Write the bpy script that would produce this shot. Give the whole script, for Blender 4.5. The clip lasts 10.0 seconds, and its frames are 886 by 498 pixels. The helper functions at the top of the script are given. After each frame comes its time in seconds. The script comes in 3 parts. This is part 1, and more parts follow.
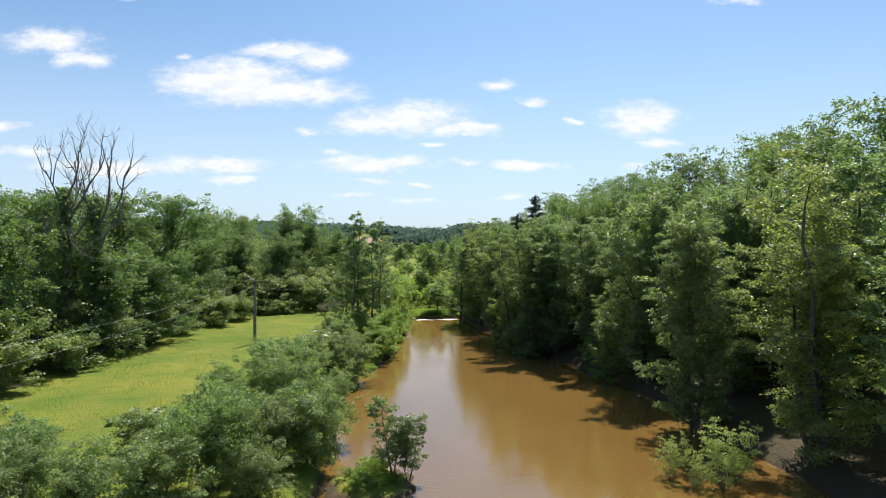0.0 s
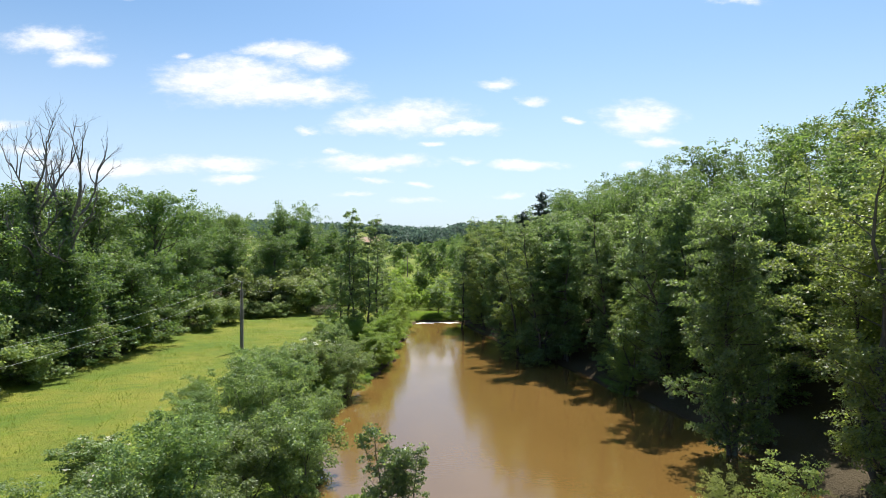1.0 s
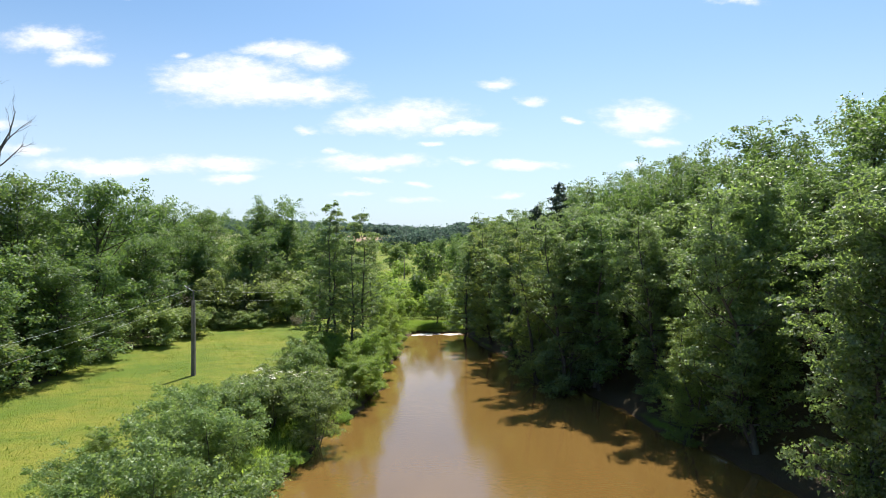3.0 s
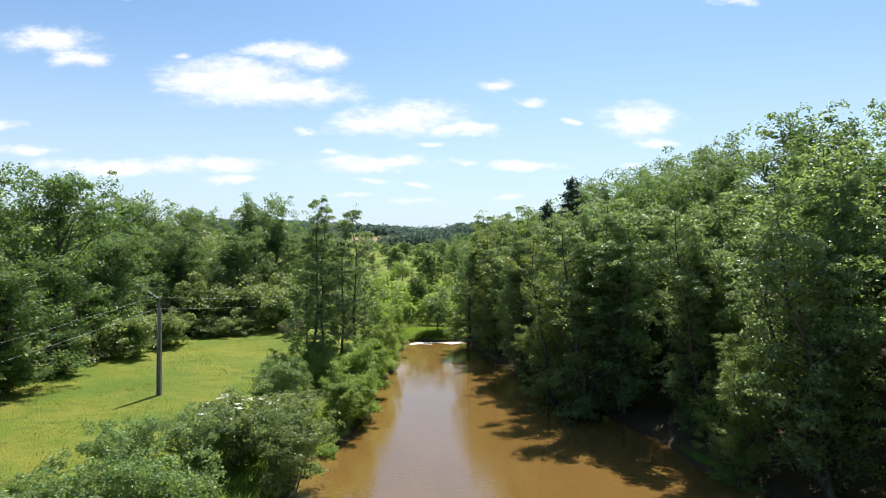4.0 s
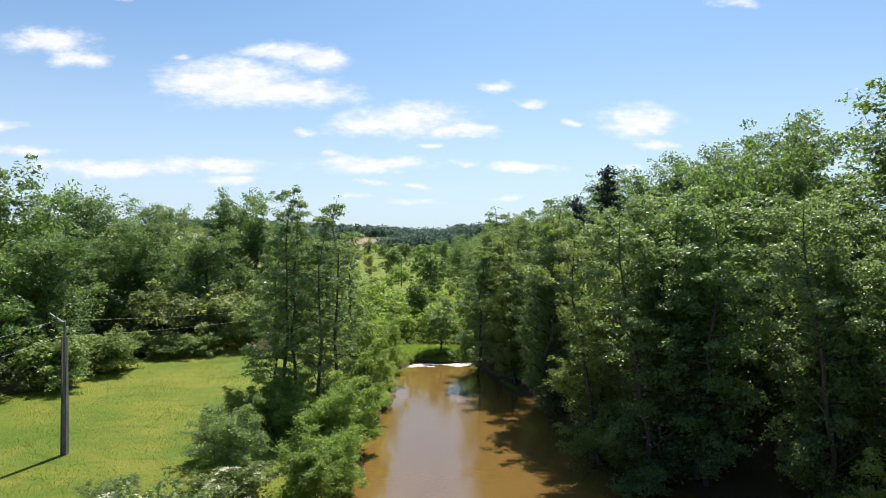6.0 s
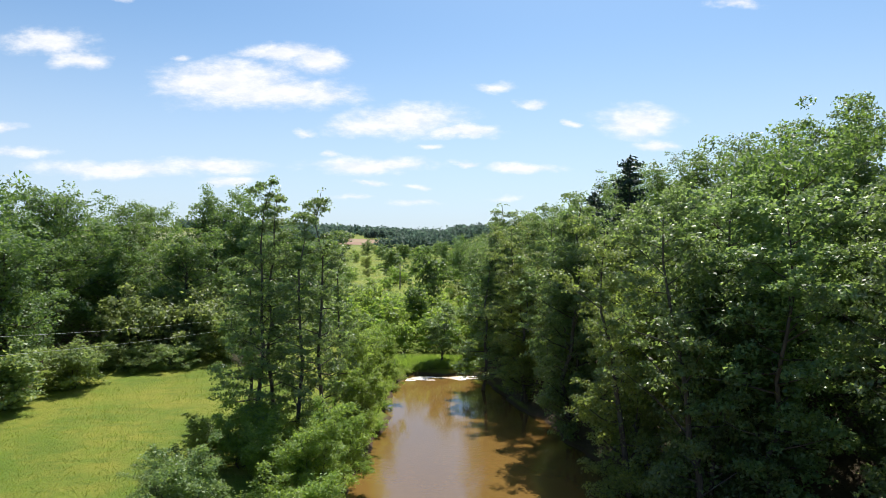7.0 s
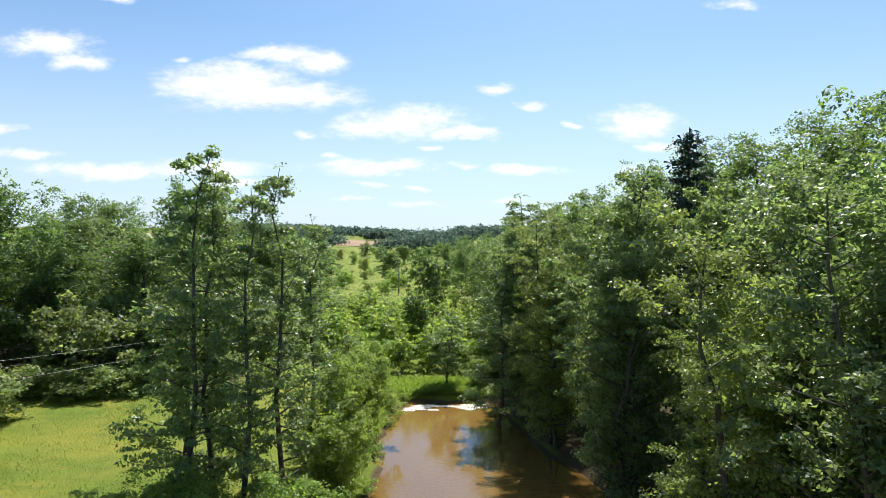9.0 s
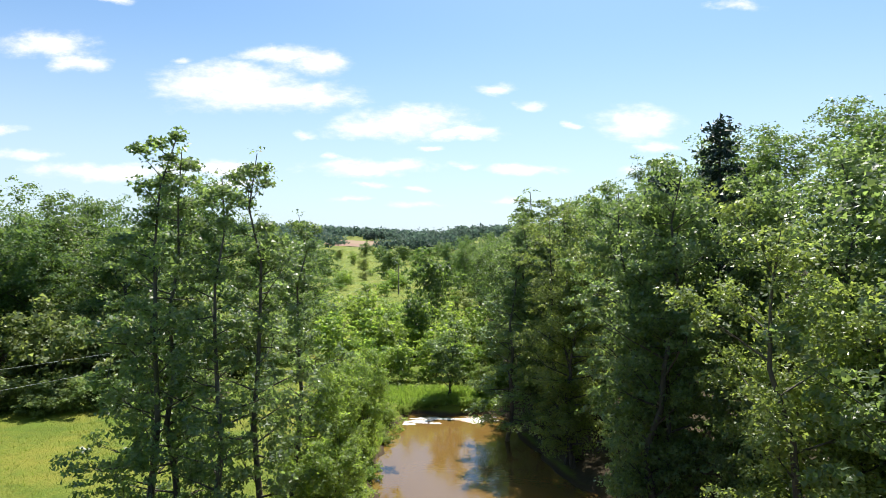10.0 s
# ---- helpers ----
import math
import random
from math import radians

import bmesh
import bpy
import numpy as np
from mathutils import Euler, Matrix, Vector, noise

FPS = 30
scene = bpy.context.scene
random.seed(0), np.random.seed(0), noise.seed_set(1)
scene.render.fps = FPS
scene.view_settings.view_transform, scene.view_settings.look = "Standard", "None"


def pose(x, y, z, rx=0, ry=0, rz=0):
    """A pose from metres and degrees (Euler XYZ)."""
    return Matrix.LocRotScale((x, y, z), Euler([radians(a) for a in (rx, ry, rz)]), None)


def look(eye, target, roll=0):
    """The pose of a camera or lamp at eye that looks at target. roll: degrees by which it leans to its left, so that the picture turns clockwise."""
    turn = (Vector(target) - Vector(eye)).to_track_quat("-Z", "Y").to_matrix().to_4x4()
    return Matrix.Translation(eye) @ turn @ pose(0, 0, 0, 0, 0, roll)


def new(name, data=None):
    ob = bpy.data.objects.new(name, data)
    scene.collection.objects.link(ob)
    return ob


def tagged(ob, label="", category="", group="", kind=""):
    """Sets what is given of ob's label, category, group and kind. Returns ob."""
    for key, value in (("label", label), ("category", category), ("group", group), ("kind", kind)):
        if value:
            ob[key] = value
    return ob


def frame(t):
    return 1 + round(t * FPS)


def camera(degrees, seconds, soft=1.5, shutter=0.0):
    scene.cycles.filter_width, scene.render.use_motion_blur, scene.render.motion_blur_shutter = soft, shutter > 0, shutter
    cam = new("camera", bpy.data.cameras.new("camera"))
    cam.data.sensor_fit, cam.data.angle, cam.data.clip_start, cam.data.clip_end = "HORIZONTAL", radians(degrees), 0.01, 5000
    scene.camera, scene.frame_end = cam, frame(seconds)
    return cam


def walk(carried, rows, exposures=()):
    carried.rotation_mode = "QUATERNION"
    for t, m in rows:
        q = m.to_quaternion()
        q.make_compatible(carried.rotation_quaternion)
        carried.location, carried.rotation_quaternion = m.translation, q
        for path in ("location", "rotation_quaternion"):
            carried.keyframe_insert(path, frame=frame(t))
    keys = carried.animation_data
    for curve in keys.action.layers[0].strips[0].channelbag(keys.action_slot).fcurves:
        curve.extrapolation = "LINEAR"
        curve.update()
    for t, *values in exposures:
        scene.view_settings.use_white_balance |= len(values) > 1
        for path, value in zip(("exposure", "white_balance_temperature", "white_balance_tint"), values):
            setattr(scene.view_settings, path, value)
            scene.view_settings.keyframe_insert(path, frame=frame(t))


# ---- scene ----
cam = camera(73.0, 10.0, soft=0.7)
PATH = [
    (0, (-0.31, 0.687, 12.586), (-0.309, 2.687, 12.566), 0.2),
    (0.5, (-0.424, 3.003, 12.545), (-0.422, 5.003, 12.524), 0.2),
    (1, (-0.498, 5.623, 12.569), (-0.496, 7.623, 12.547), 0.2),
    (1.5, (-0.559, 8.387, 12.542), (-0.556, 10.387, 12.519), 0.2),
    (2, (-0.471, 11.485, 12.505), (-0.468, 13.485, 12.482), 0.2),
    (2.5, (-0.517, 14.677, 12.526), (-0.513, 16.677, 12.503), 0.2),
    (4, (-0.754, 24.389, 12.498), (-0.747, 26.388, 12.478), 0.3),
    (4.5, (-0.901, 27.476, 12.518), (-0.893, 29.475, 12.499), 0.2),
    (5, (-1.038, 30.535, 12.608), (-1.029, 32.535, 12.59), 0.4),
    (5.5, (-1.163, 33.441, 12.663), (-1.155, 35.441, 12.646), 0.4),
    (7, (-1.368, 42.21, 12.646), (-1.359, 44.21, 12.633), 0.3),
    (7.5, (-1.416, 44.943, 12.613), (-1.407, 46.943, 12.601), 0.3),
    (8, (-1.497, 47.62, 12.568), (-1.489, 49.62, 12.557), 0.2),
    (8.5, (-1.587, 50.072, 12.544), (-1.579, 52.072, 12.535), 0.3),
    (9, (-1.703, 52.36, 12.523), (-1.695, 54.36, 12.515), 0.3),
    (9.5, (-1.828, 54.26, 12.525), (-1.82, 56.26, 12.518), 0.3),
    (10, (-1.898, 55.947, 12.464), (-1.89, 57.947, 12.457), 0.2),
]
# the picture brightens as sunlight strikes the lens
STOPS = [(0, .60), (1.2, .72), (2.0, .80), (2.6, .76), (4.0, .70), (5.0, .62), (7.5, .60), (8.2, .64), (9.0, .74), (10, .82)]
walk(cam, [(t, look(eye, target, roll)) for t, eye, target, roll in PATH], exposures=STOPS)

# ---------- light ----------
SUN_EL, SUN_AZ = 59.0, 16.0          # degrees above the horizon; degrees to the right of straight ahead
world = bpy.data.worlds.new("sky")
scene.world = world
world.use_nodes = True


class Nodes:
    """Short hand for building node trees."""

    def __init__(self, tree):
        self.t = tree
        tree.nodes.clear()

    def n(self, kind, ins=None):
        node = self.t.nodes.new(kind)
        for name, val in (ins or {}).items():
            self.set(node, name, val)
        return node

    def set(self, node, name, val):
        sock = node.inputs[name]
        if isinstance(val, bpy.types.NodeSocket):
            self.t.links.new(val, sock)
        else:
            sock.default_value = val

    def math(self, op, a, b=0.0, c=0.0):
        node = self.n("ShaderNodeMath")
        node.operation = op
        for i, v in enumerate((a, b, c)):
            self.set(node, i, v)
        return node.outputs[0]

    def vmath(self, op, a, b=(0, 0, 0)):
        node = self.n("ShaderNodeVectorMath")
        node.operation = op
        self.set(node, 0, a)
        self.set(node, 1, b)
        return node.outputs["Value"] if op in ("LENGTH", "DOT_PRODUCT") else node.outputs[0]

    def mix(self, fac, a, b, blend="MIX"):
        node = self.n("ShaderNodeMix")
        node.data_type, node.blend_type = "RGBA", blend
        self.set(node, 0, fac)
        self.set(node, 6, a)
        self.set(node, 7, b)
        return node.outputs[2]

    def noise(self, vec, scale, detail=3.0, rough=0.55):
        node = self.n("ShaderNodeTexNoise")
        self.set(node, "Vector", vec)
        self.set(node, "Scale", scale)
        self.set(node, "Detail", detail)
        self.set(node, "Roughness", rough)
        return node

    def ramp(self, v, lo, hi, a=0.0, b=1.0):
        node = self.n("ShaderNodeMapRange")
        node.interpolation_type = "SMOOTHSTEP"
        for name, val in (("Value", v), ("From Min", lo), ("From Max", hi), ("To Min", a), ("To Max", b)):
            self.set(node, name, val)
        return node.outputs[0]


w = Nodes(world.node_tree)
sky = w.n("ShaderNodeTexSky")
sky.sky_type, sky.sun_disc, sky.altitude = "NISHITA", False, 100.0
sky.sun_elevation, sky.sun_rotation = radians(SUN_EL), radians(SUN_AZ)
sky.air_density, sky.dust_density, sky.ozone_density = 1.0, 1.2, 2.0
direction = w.n("ShaderNodeTexCoord").outputs["Generated"]
parts_xyz = w.n("ShaderNodeSeparateXYZ", ins={0: direction})
ahead = w.math("MAXIMUM", parts_xyz.outputs[1], 0.02)
flat = w.n("ShaderNodeCombineXYZ", ins={0: w.math("DIVIDE", parts_xyz.outputs[0], ahead), 1: w.math("DIVIDE", parts_xyz.outputs[2], ahead)}).outputs[0]
warp = w.noise(w.vmath("MULTIPLY", flat, (1, 1.9, 1)), 9.0, 6.0, 0.6)
warp_v = w.vmath("MULTIPLY", w.vmath("SUBTRACT", warp.outputs["Color"], (0.5, 0.5, 0.5)), (0.11, 0.04, 0))
warped = w.vmath("ADD", flat, warp_v)
# fair-weather clouds: tangent of bearing, tangent of height, half widths
BIG_CLOUDS = [(-.345, .267, .10, .034), (-.29, .253, .12, .022), (-.41, .266, .055, .020), (-.21, .250, .065, .010), (-.27, .318, .06, .013),
              (-.21, .308, .045, .018), (-.66, .333, .07, .020), (-.605, .303, .045, .014), (-.06, .209, .085, .021), (-.13, .197, .045, .013),
              (.03, .190, .06, .008), (.325, .209, .065, .025), (.36, .169, .033, .009), (-.12, .133, .085, .012), (-.54, .125, .12, .013),
              (-.375, .132, .075, .012), (-.35, .106, .045, .007), (.135, .132, .055, .008)]
SMALL_CLOUDS = [(.09, .266, .04, .010), (.157, .239, .03, .010), (.04, .137, .025, .006), (-.225, .190, .022, .007), (-.045, .069, .05, .007),
                (-.12, .103, .03, .006), (-.155, .076, .03, .005), (-.183, .152, .02, .007), (.487, .401, .045, .010), (.213, .204, .014, .006),
                (-.70, .150, .06, .011), (-.73, .192, .03, .009), (-.022, .167, .022, .007), (.317, .124, .025, .006), (.10, .077, .025, .006),
                (-.435, .306, .018, .009), (-.04, .098, .03, .006), (-.55, .41, .035, .008)]
cover = None
for i, (u, v, ru, rv) in enumerate(BIG_CLOUDS + SMALL_CLOUDS):
    away = w.vmath("LENGTH", w.vmath("MULTIPLY", w.vmath("SUBTRACT", warped, (u, v, 0)), (1 / ru, 1 / rv, 0)))
    bulk = w.math("SUBTRACT", 1.25 if i < len(BIG_CLOUDS) else 0.95, away)          # the small ones are thin wisps
    cover = bulk if cover is None else w.math("MAXIMUM", cover, bulk)
fine = w.noise(w.vmath("MULTIPLY", flat, (1, 2.2, 1)), 26.0, 6.0, 0.65).outputs["Fac"]
cover = w.math("ADD", cover, w.math("MULTIPLY", w.math("SUBTRACT", fine, 0.5), 1.3))
in_front = w.ramp(parts_xyz.outputs[1], 0.25, 0.4)
cover = w.math("MULTIPLY", w.ramp(cover, -0.30, 0.95), in_front)
rest = w.noise(w.vmath("MULTIPLY", direction, (1, 1, 2.5)), 3.2, 7.0, 0.6).outputs["Fac"]
rest = w.math("MULTIPLY", w.ramp(rest, 0.60, 0.72), w.math("SUBTRACT", 1.0, in_front))
cover = w.math("MULTIPLY", w.math("MAXIMUM", cover, rest), w.ramp(parts_xyz.outputs[2], 0.0, 0.12))
cloud_light = w.mix(w.ramp(fine, 0.3, 0.7), (7.6, 7.9, 8.6, 1), (9.4, 9.3, 9.3, 1))
haze = w.ramp(parts_xyz.outputs[2], 0.0, 0.38, 0.65, 0.0)
sky_tint = w.mix(haze, w.mix(1.0, sky.outputs[0], (0.85, 1.08, 1.20, 1), "MULTIPLY"), (6.4, 7.4, 9.0, 1))
bg = w.n("ShaderNodeBackground", ins={"Color": w.mix(w.math("MULTIPLY", cover, 0.9), sky_tint, cloud_light), "Strength": 0.078})
w.t.links.new(bg.outputs[0], w.n("ShaderNodeOutputWorld").inputs[0])

sun = new("sun", bpy.data.lights.new("sun", "SUN"))
sun.data.energy, sun.data.angle, sun.data.color = 5.0, radians(0.53), (1.0, 0.95, 0.86)
el, az = radians(SUN_EL), radians(SUN_AZ)
sun_dir = Vector((math.sin(az) * math.cos(el), math.cos(az) * math.cos(el), math.sin(el)))
sun.matrix_world = look(sun_dir * 200, (0, 0, 0))


# ---------- materials ----------
def material(name):
    m = bpy.data.materials.new(name)
    m.use_nodes = True
    k = Nodes(m.node_tree)
    out = k.n("ShaderNodeOutputMaterial")
    return m, k, out


def leaf_material(name, dark, light, glow, gloss=0.42, through_light=0.4, spread=0.5):
    """Leaves: colour varies from leaf to leaf, over the crown and from tree to tree; light shines through."""
    m, k, out = material(name)
    per_leaf = k.n("ShaderNodeNewGeometry").outputs["Random Per Island"]
    per_tree = k.n("ShaderNodeObjectInfo").outputs["Random"]
    where = k.n("ShaderNodeTexCoord").outputs["Object"]
    patch = k.noise(where, 0.55, 2.0).outputs["Fac"]
    f = k.math("ADD", k.math("MULTIPLY", per_leaf, spread), k.math("MULTIPLY", k.ramp(patch, 0.3, 0.7), 1 - spread))
    col = k.mix(f, dark, light)
    hue = k.n("ShaderNodeHueSaturation", ins={"Color": col, "Hue": k.math("MULTIPLY_ADD", per_tree, 0.035, 0.4825),
                                              "Saturation": k.math("MULTIPLY_ADD", per_tree, 0.16, 0.92),
                                              "Value": k.math("MULTIPLY_ADD", per_tree, 0.35, 0.82)}).outputs[0]
    face = k.n("ShaderNodeBsdfPrincipled", ins={"Base Color": hue, "Roughness": gloss, "IOR": 1.45})
    thin = k.n("ShaderNodeBsdfTranslucent", ins={"Color": k.mix(0.5, k.mix(0.6, hue, glow, "MIX"), glow)})
    other = k.math("FRACT", k.math("MULTIPLY", per_leaf, 37.7))           # old thick leaves and young thin ones
    both = k.n("ShaderNodeMixShader", ins={0: k.math("MULTIPLY", k.math("MULTIPLY_ADD", other, 1.1, 0.45), through_light), 1: face.outputs[0], 2: thin.outputs[0]})
    k.t.links.new(both.outputs[0], out.inputs[0])
    return m


LEAF_ALDER = leaf_material("alder_leaf", (.036, .070, .036, 1), (.158, .222, .098, 1), (.39, .55, .12, 1), 0.42, 0.41, 0.65)
LEAF_OAK = leaf_material("oak_leaf", (.030, .064, .030, 1), (.112, .174, .064, 1), (.33, .51, .08, 1), 0.50, 0.36, 0.6)
LEAF_WILLOW = leaf_material("willow_leaf", (.052, .092, .040, 1), (.195, .265, .098, 1), (.43, .58, .12, 1), 0.50, 0.41, 0.65)
LEAF_FRESH = leaf_material("fresh_leaf", (.060, .115, .028, 1), (.210, .295, .068, 1), (.50, .68, .09, 1), 0.52, 0.44, 0.6)
LEAF_PALE = leaf_material("pale_leaf", (.13, .18, .052, 1), (.31, .36, .12, 1), (.58, .67, .15, 1), 0.52, 0.44, 0.6)
# lighter, yellower leaf for bank trees: sunlight on their boughs put into the colour
LEAF_SUNLIT = leaf_material("sunlit_bank_leaf", (.050, .088, .030, 1), (.195, .250, .088, 1), (.46, .58, .10, 1), 0.42, 0.43, 0.65)
LEAF_ELDER = leaf_material("elder_leaf", (.066, .110, .044, 1), (.22, .275, .10, 1), (.46, .57, .13, 1), 0.46, 0.40)
LEAF_FIR = leaf_material("fir_needle", (.012, .030, .017, 1), (.026, .052, .026, 1), (.04, .08, .03, 1), 0.5, 0.12)
# aerial haze is painted into this bluish leaf colour
LEAF_HAZED = leaf_material("hazed_leaf", (.046, .086, .074, 1), (.085, .135, .108, 1), (.15, .23, .16, 1), 0.8, 0.4)
LEAF_DRY = leaf_material("dry_twig_leaf", (.13, .12, .075, 1), (.26, .22, .14, 1), (.28, .25, .14, 1), 0.7, 0.2)
FLOWER = leaf_material("white_blossom", (.62, .60, .48, 1), (.80, .78, .66, 1), (.7, .7, .5, 1), 0.7, 0.3)


def rough_material(name, a, b, scale, rough=0.85, bump=0.3, stretch=(1, 1, 1), c=None, c_scale=0.4):
    m, k, out = material(name)
    where = k.vmath("MULTIPLY", k.n("ShaderNodeTexCoord").outputs["Object"], stretch)
    grain = k.noise(where, scale, 6.0, 0.65)
    col = k.mix(k.ramp(grain.outputs["Fac"], 0.3, 0.7), a, b)
    if c:
        col = k.mix(k.ramp(k.noise(where, c_scale, 4.0).outputs["Fac"], 0.45, 0.65), col, c)
    hump = k.n("ShaderNodeBump", ins={"Strength": bump, "Height": grain.outputs["Fac"], "Distance": 0.05})
    p = k.n("ShaderNodeBsdfPrincipled", ins={"Base Color": col, "Roughness": rough, "Normal": hump.outputs[0]})
    k.t.links.new(p.outputs[0], out.inputs[0])
    return m


BARK = rough_material("bark", (.045, .038, .030, 1), (.11, .095, .075, 1), 9.0, 0.9, 0.6, (1, 1, .25), (.10, .11, .08, 1))
DEAD_WOOD = rough_material("dead_wood", (.10, .088, .078, 1), (.21, .19, .17, 1), 8.0, 0.85, 0.5, (1, 1, .2))
CONCRETE = rough_material("pole_concrete", (.13, .115, .11, 1), (.22, .20, .19, 1), 6.0, 0.85, 0.25, (1, 1, .3), (.11, .09, .085, 1), 0.9)
STEEL = rough_material("galvanised_steel", (.45, .46, .47, 1), (.6, .6, .6, 1), 14.0, 0.4, 0.1)
WIRE = rough_material("aluminium_wire", (.42, .42, .42, 1), (.52, .52, .52, 1), 5.0, 0.4, 0.05)
GLASS_INS = rough_material("insulator_glaze", (.20, .14, .10, 1), (.30, .22, .16, 1), 5.0, 0.2, 0.0)
FOAM = rough_material("foam", (.55, .53, .48, 1), (.85, .84, .80, 1), 5.0, 0.6, 0.5, c=(.36, .26, .14, 1), c_scale=1.6)
SOIL = rough_material("ploughed_soil", (.20, .105, .068, 1), (.27, .15, .10, 1), 0.4, 0.9, 0.2, c=(.24, .17, .09, 1), c_scale=.02)
STRAW = rough_material("pale_field", (.20, .21, .085, 1), (.27, .265, .12, 1), 0.3, 0.9, 0.2)
GRASS_BLADE = leaf_material("grass_blade", (.095, .155, .018, 1), (.18, .205, .030, 1), (.30, .38, .045, 1), 0.8, 0.55, 0.3)

m, k, out = material("grass_ground")
GROUND = m
where = k.n("ShaderNodeTexCoord").outputs["Object"]
n1 = k.noise(where, 0.13, 6.0, 0.62).outputs["Fac"]
n2 = k.noise(where, 0.7, 5.0, 0.65).outputs["Fac"]
n3 = k.noise(k.vmath("MULTIPLY", where, (1, 1, .3)), 7.0, 5.0, 0.7).outputs["Fac"]
col = k.mix(k.ramp(n1, 0.35, 0.65), (.104, .168, .020, 1), (.240, .236, .036, 1))
n4 = k.noise(k.vmath("MULTIPLY", where, (1, 2.2, 1)), 0.42, 4.0, 0.6).outputs["Fac"]
col = k.mix(k.math("MULTIPLY", k.ramp(n4, 0.5, 0.68), 0.6), col, (.080, .135, .016, 1))
col = k.mix(k.math("MULTIPLY", k.ramp(n2, 0.42, 0.72), 0.55), col, (.150, .215, .020, 1))
col = k.mix(k.math("MULTIPLY", k.ramp(n2, 0.55, 0.3), 0.28), col, (.26, .24, .035, 1))
col = k.mix(1.0, col, k.mix(n3, (.56, .60, .55, 1), (1.22, 1.2, 1.2, 1)), "MULTIPLY")
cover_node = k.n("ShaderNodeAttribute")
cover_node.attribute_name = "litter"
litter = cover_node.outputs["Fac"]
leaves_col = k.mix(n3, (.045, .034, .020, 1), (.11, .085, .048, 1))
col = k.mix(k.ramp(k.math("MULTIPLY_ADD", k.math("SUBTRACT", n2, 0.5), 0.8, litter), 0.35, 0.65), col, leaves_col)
high = k.n("ShaderNodeSeparateXYZ", ins={0: where}).outputs[2]
col = k.mix(k.ramp(k.math("MULTIPLY_ADD", n2, 0.25, high), 0.22, 0.42), (.075, .052, .030, 1), col)
hump = k.n("ShaderNodeBump", ins={"Strength": 0.9, "Height": k.math("ADD", n3, n2), "Distance": 0.15})
p = k.n("ShaderNodeBsdfPrincipled", ins={"Base Color": col, "Roughness": 0.85, "Normal": hump.outputs[0], "Specular IOR Level": 0.2})
k.t.links.new(p.outputs[0], out.inputs[0])

m, k, out = material("muddy_water")
WATER = m
where = k.n("ShaderNodeTexCoord").outputs["Object"]
silt = k.noise(k.vmath("MULTIPLY", where, (1, .35, 1)), 0.11, 4.0, 0.55).outputs["Fac"]
col = k.mix(k.ramp(silt, 0.3, 0.7), (.148, .084, .024, 1), (.185, .108, .032, 1))
wave = k.noise(k.vmath("MULTIPLY", where, (1, 1.6, 1)), 2.6, 4.0, 0.55).outputs["Fac"]
calm = k.ramp(k.noise(where, 0.06, 3.0).outputs["Fac"], 0.4, 0.62, 0.25, 1.0)
hump = k.n("ShaderNodeBump", ins={"Strength": k.math("MULTIPLY", calm, 0.26), "Height": wave, "Distance": 0.05})
p = k.n("ShaderNodeBsdfPrincipled", ins={"Base Color": col, "Roughness": 0.08, "IOR": 2.0, "Normal": hump.outputs[0]})
k.t.links.new(p.outputs[0], out.inputs[0])


# ---------- land ----------
SHORE_Y = [-60, 0, 20, 30, 38, 47, 54, 62, 70, 87, 101]
SHORE_L = [-6, -6.5, -7, -6.8, -8, -9.5, -8.4, -6.8, -5.8, -5.4, -5.0]
SHORE_RY = [-60, 20, 35, 50, 60, 70, 80, 90, 97, 101]
SHORE_R = [19, 19, 18.5, 16.5, 13.8, 10.5, 7.0, 4.6, 3.2, 2.2]
FOOT_OF_HILL = [22, 23, 22.5, 19.5, 17, 13.8, 10.2, 6.6, 4.2, 2.4]      # where the slope begins, at the same y


def land(x, y):
    """Height of the ground at x, y (arrays or numbers)."""
    x, y = np.asarray(x, float), np.asarray(y, float)
    left, right = np.interp(y, SHORE_Y, SHORE_L), np.interp(y, SHORE_RY, SHORE_R)
    wob = 0.34 * np.sin(y * 0.37 + 2) + 0.22 * np.sin(y * 0.83 + .4) + 0.13 * np.sin(y * 1.91 + 1) + 0.09 * np.sin(y * 3.3)
    d = np.maximum.reduce([left + wob - x, x - right - wob, y - 100.3 - 0.3 * np.sin(x * 1.3), -60 - y])
    z = np.where(d < 0, np.maximum(-1.3, d * 0.7), 0.95 * (1 - np.exp(-np.maximum(d, 0) * 1.1)))
    e = np.maximum(0, x - np.interp(y, SHORE_RY, FOOT_OF_HILL) - 3)
    top = np.interp(y, [-200, 100, 150, 260, 500, 1200], [12, 12, 9, 4, 6, 10])
    z = z + top * np.tanh(0.5 * e / top)
    z = z + np.interp(y, [104, 200, 400, 600, 1200, 2500, 5000], [0, 1, 5.5, 12, 30, 46, 60])
    z = z + 0.06 * np.maximum(0, -x - 36) * (1 / (1 + np.maximum(0, -x - 36) * 0.004))
    roll = np.sin(x * 0.021 + 1) * np.cos(y * 0.017) * 0.35 + np.sin(x * 0.13 + y * 0.09) * 0.06
    far = np.clip((np.hypot(x, y - 50) - 250) / 900, 0, 1)
    z = z + np.where(d > 2, roll * np.clip((d - 2) / 6, 0, 1), 0) + far * 5 * np.sin(x * .004 + 1) * np.cos(y * .003)
    return z


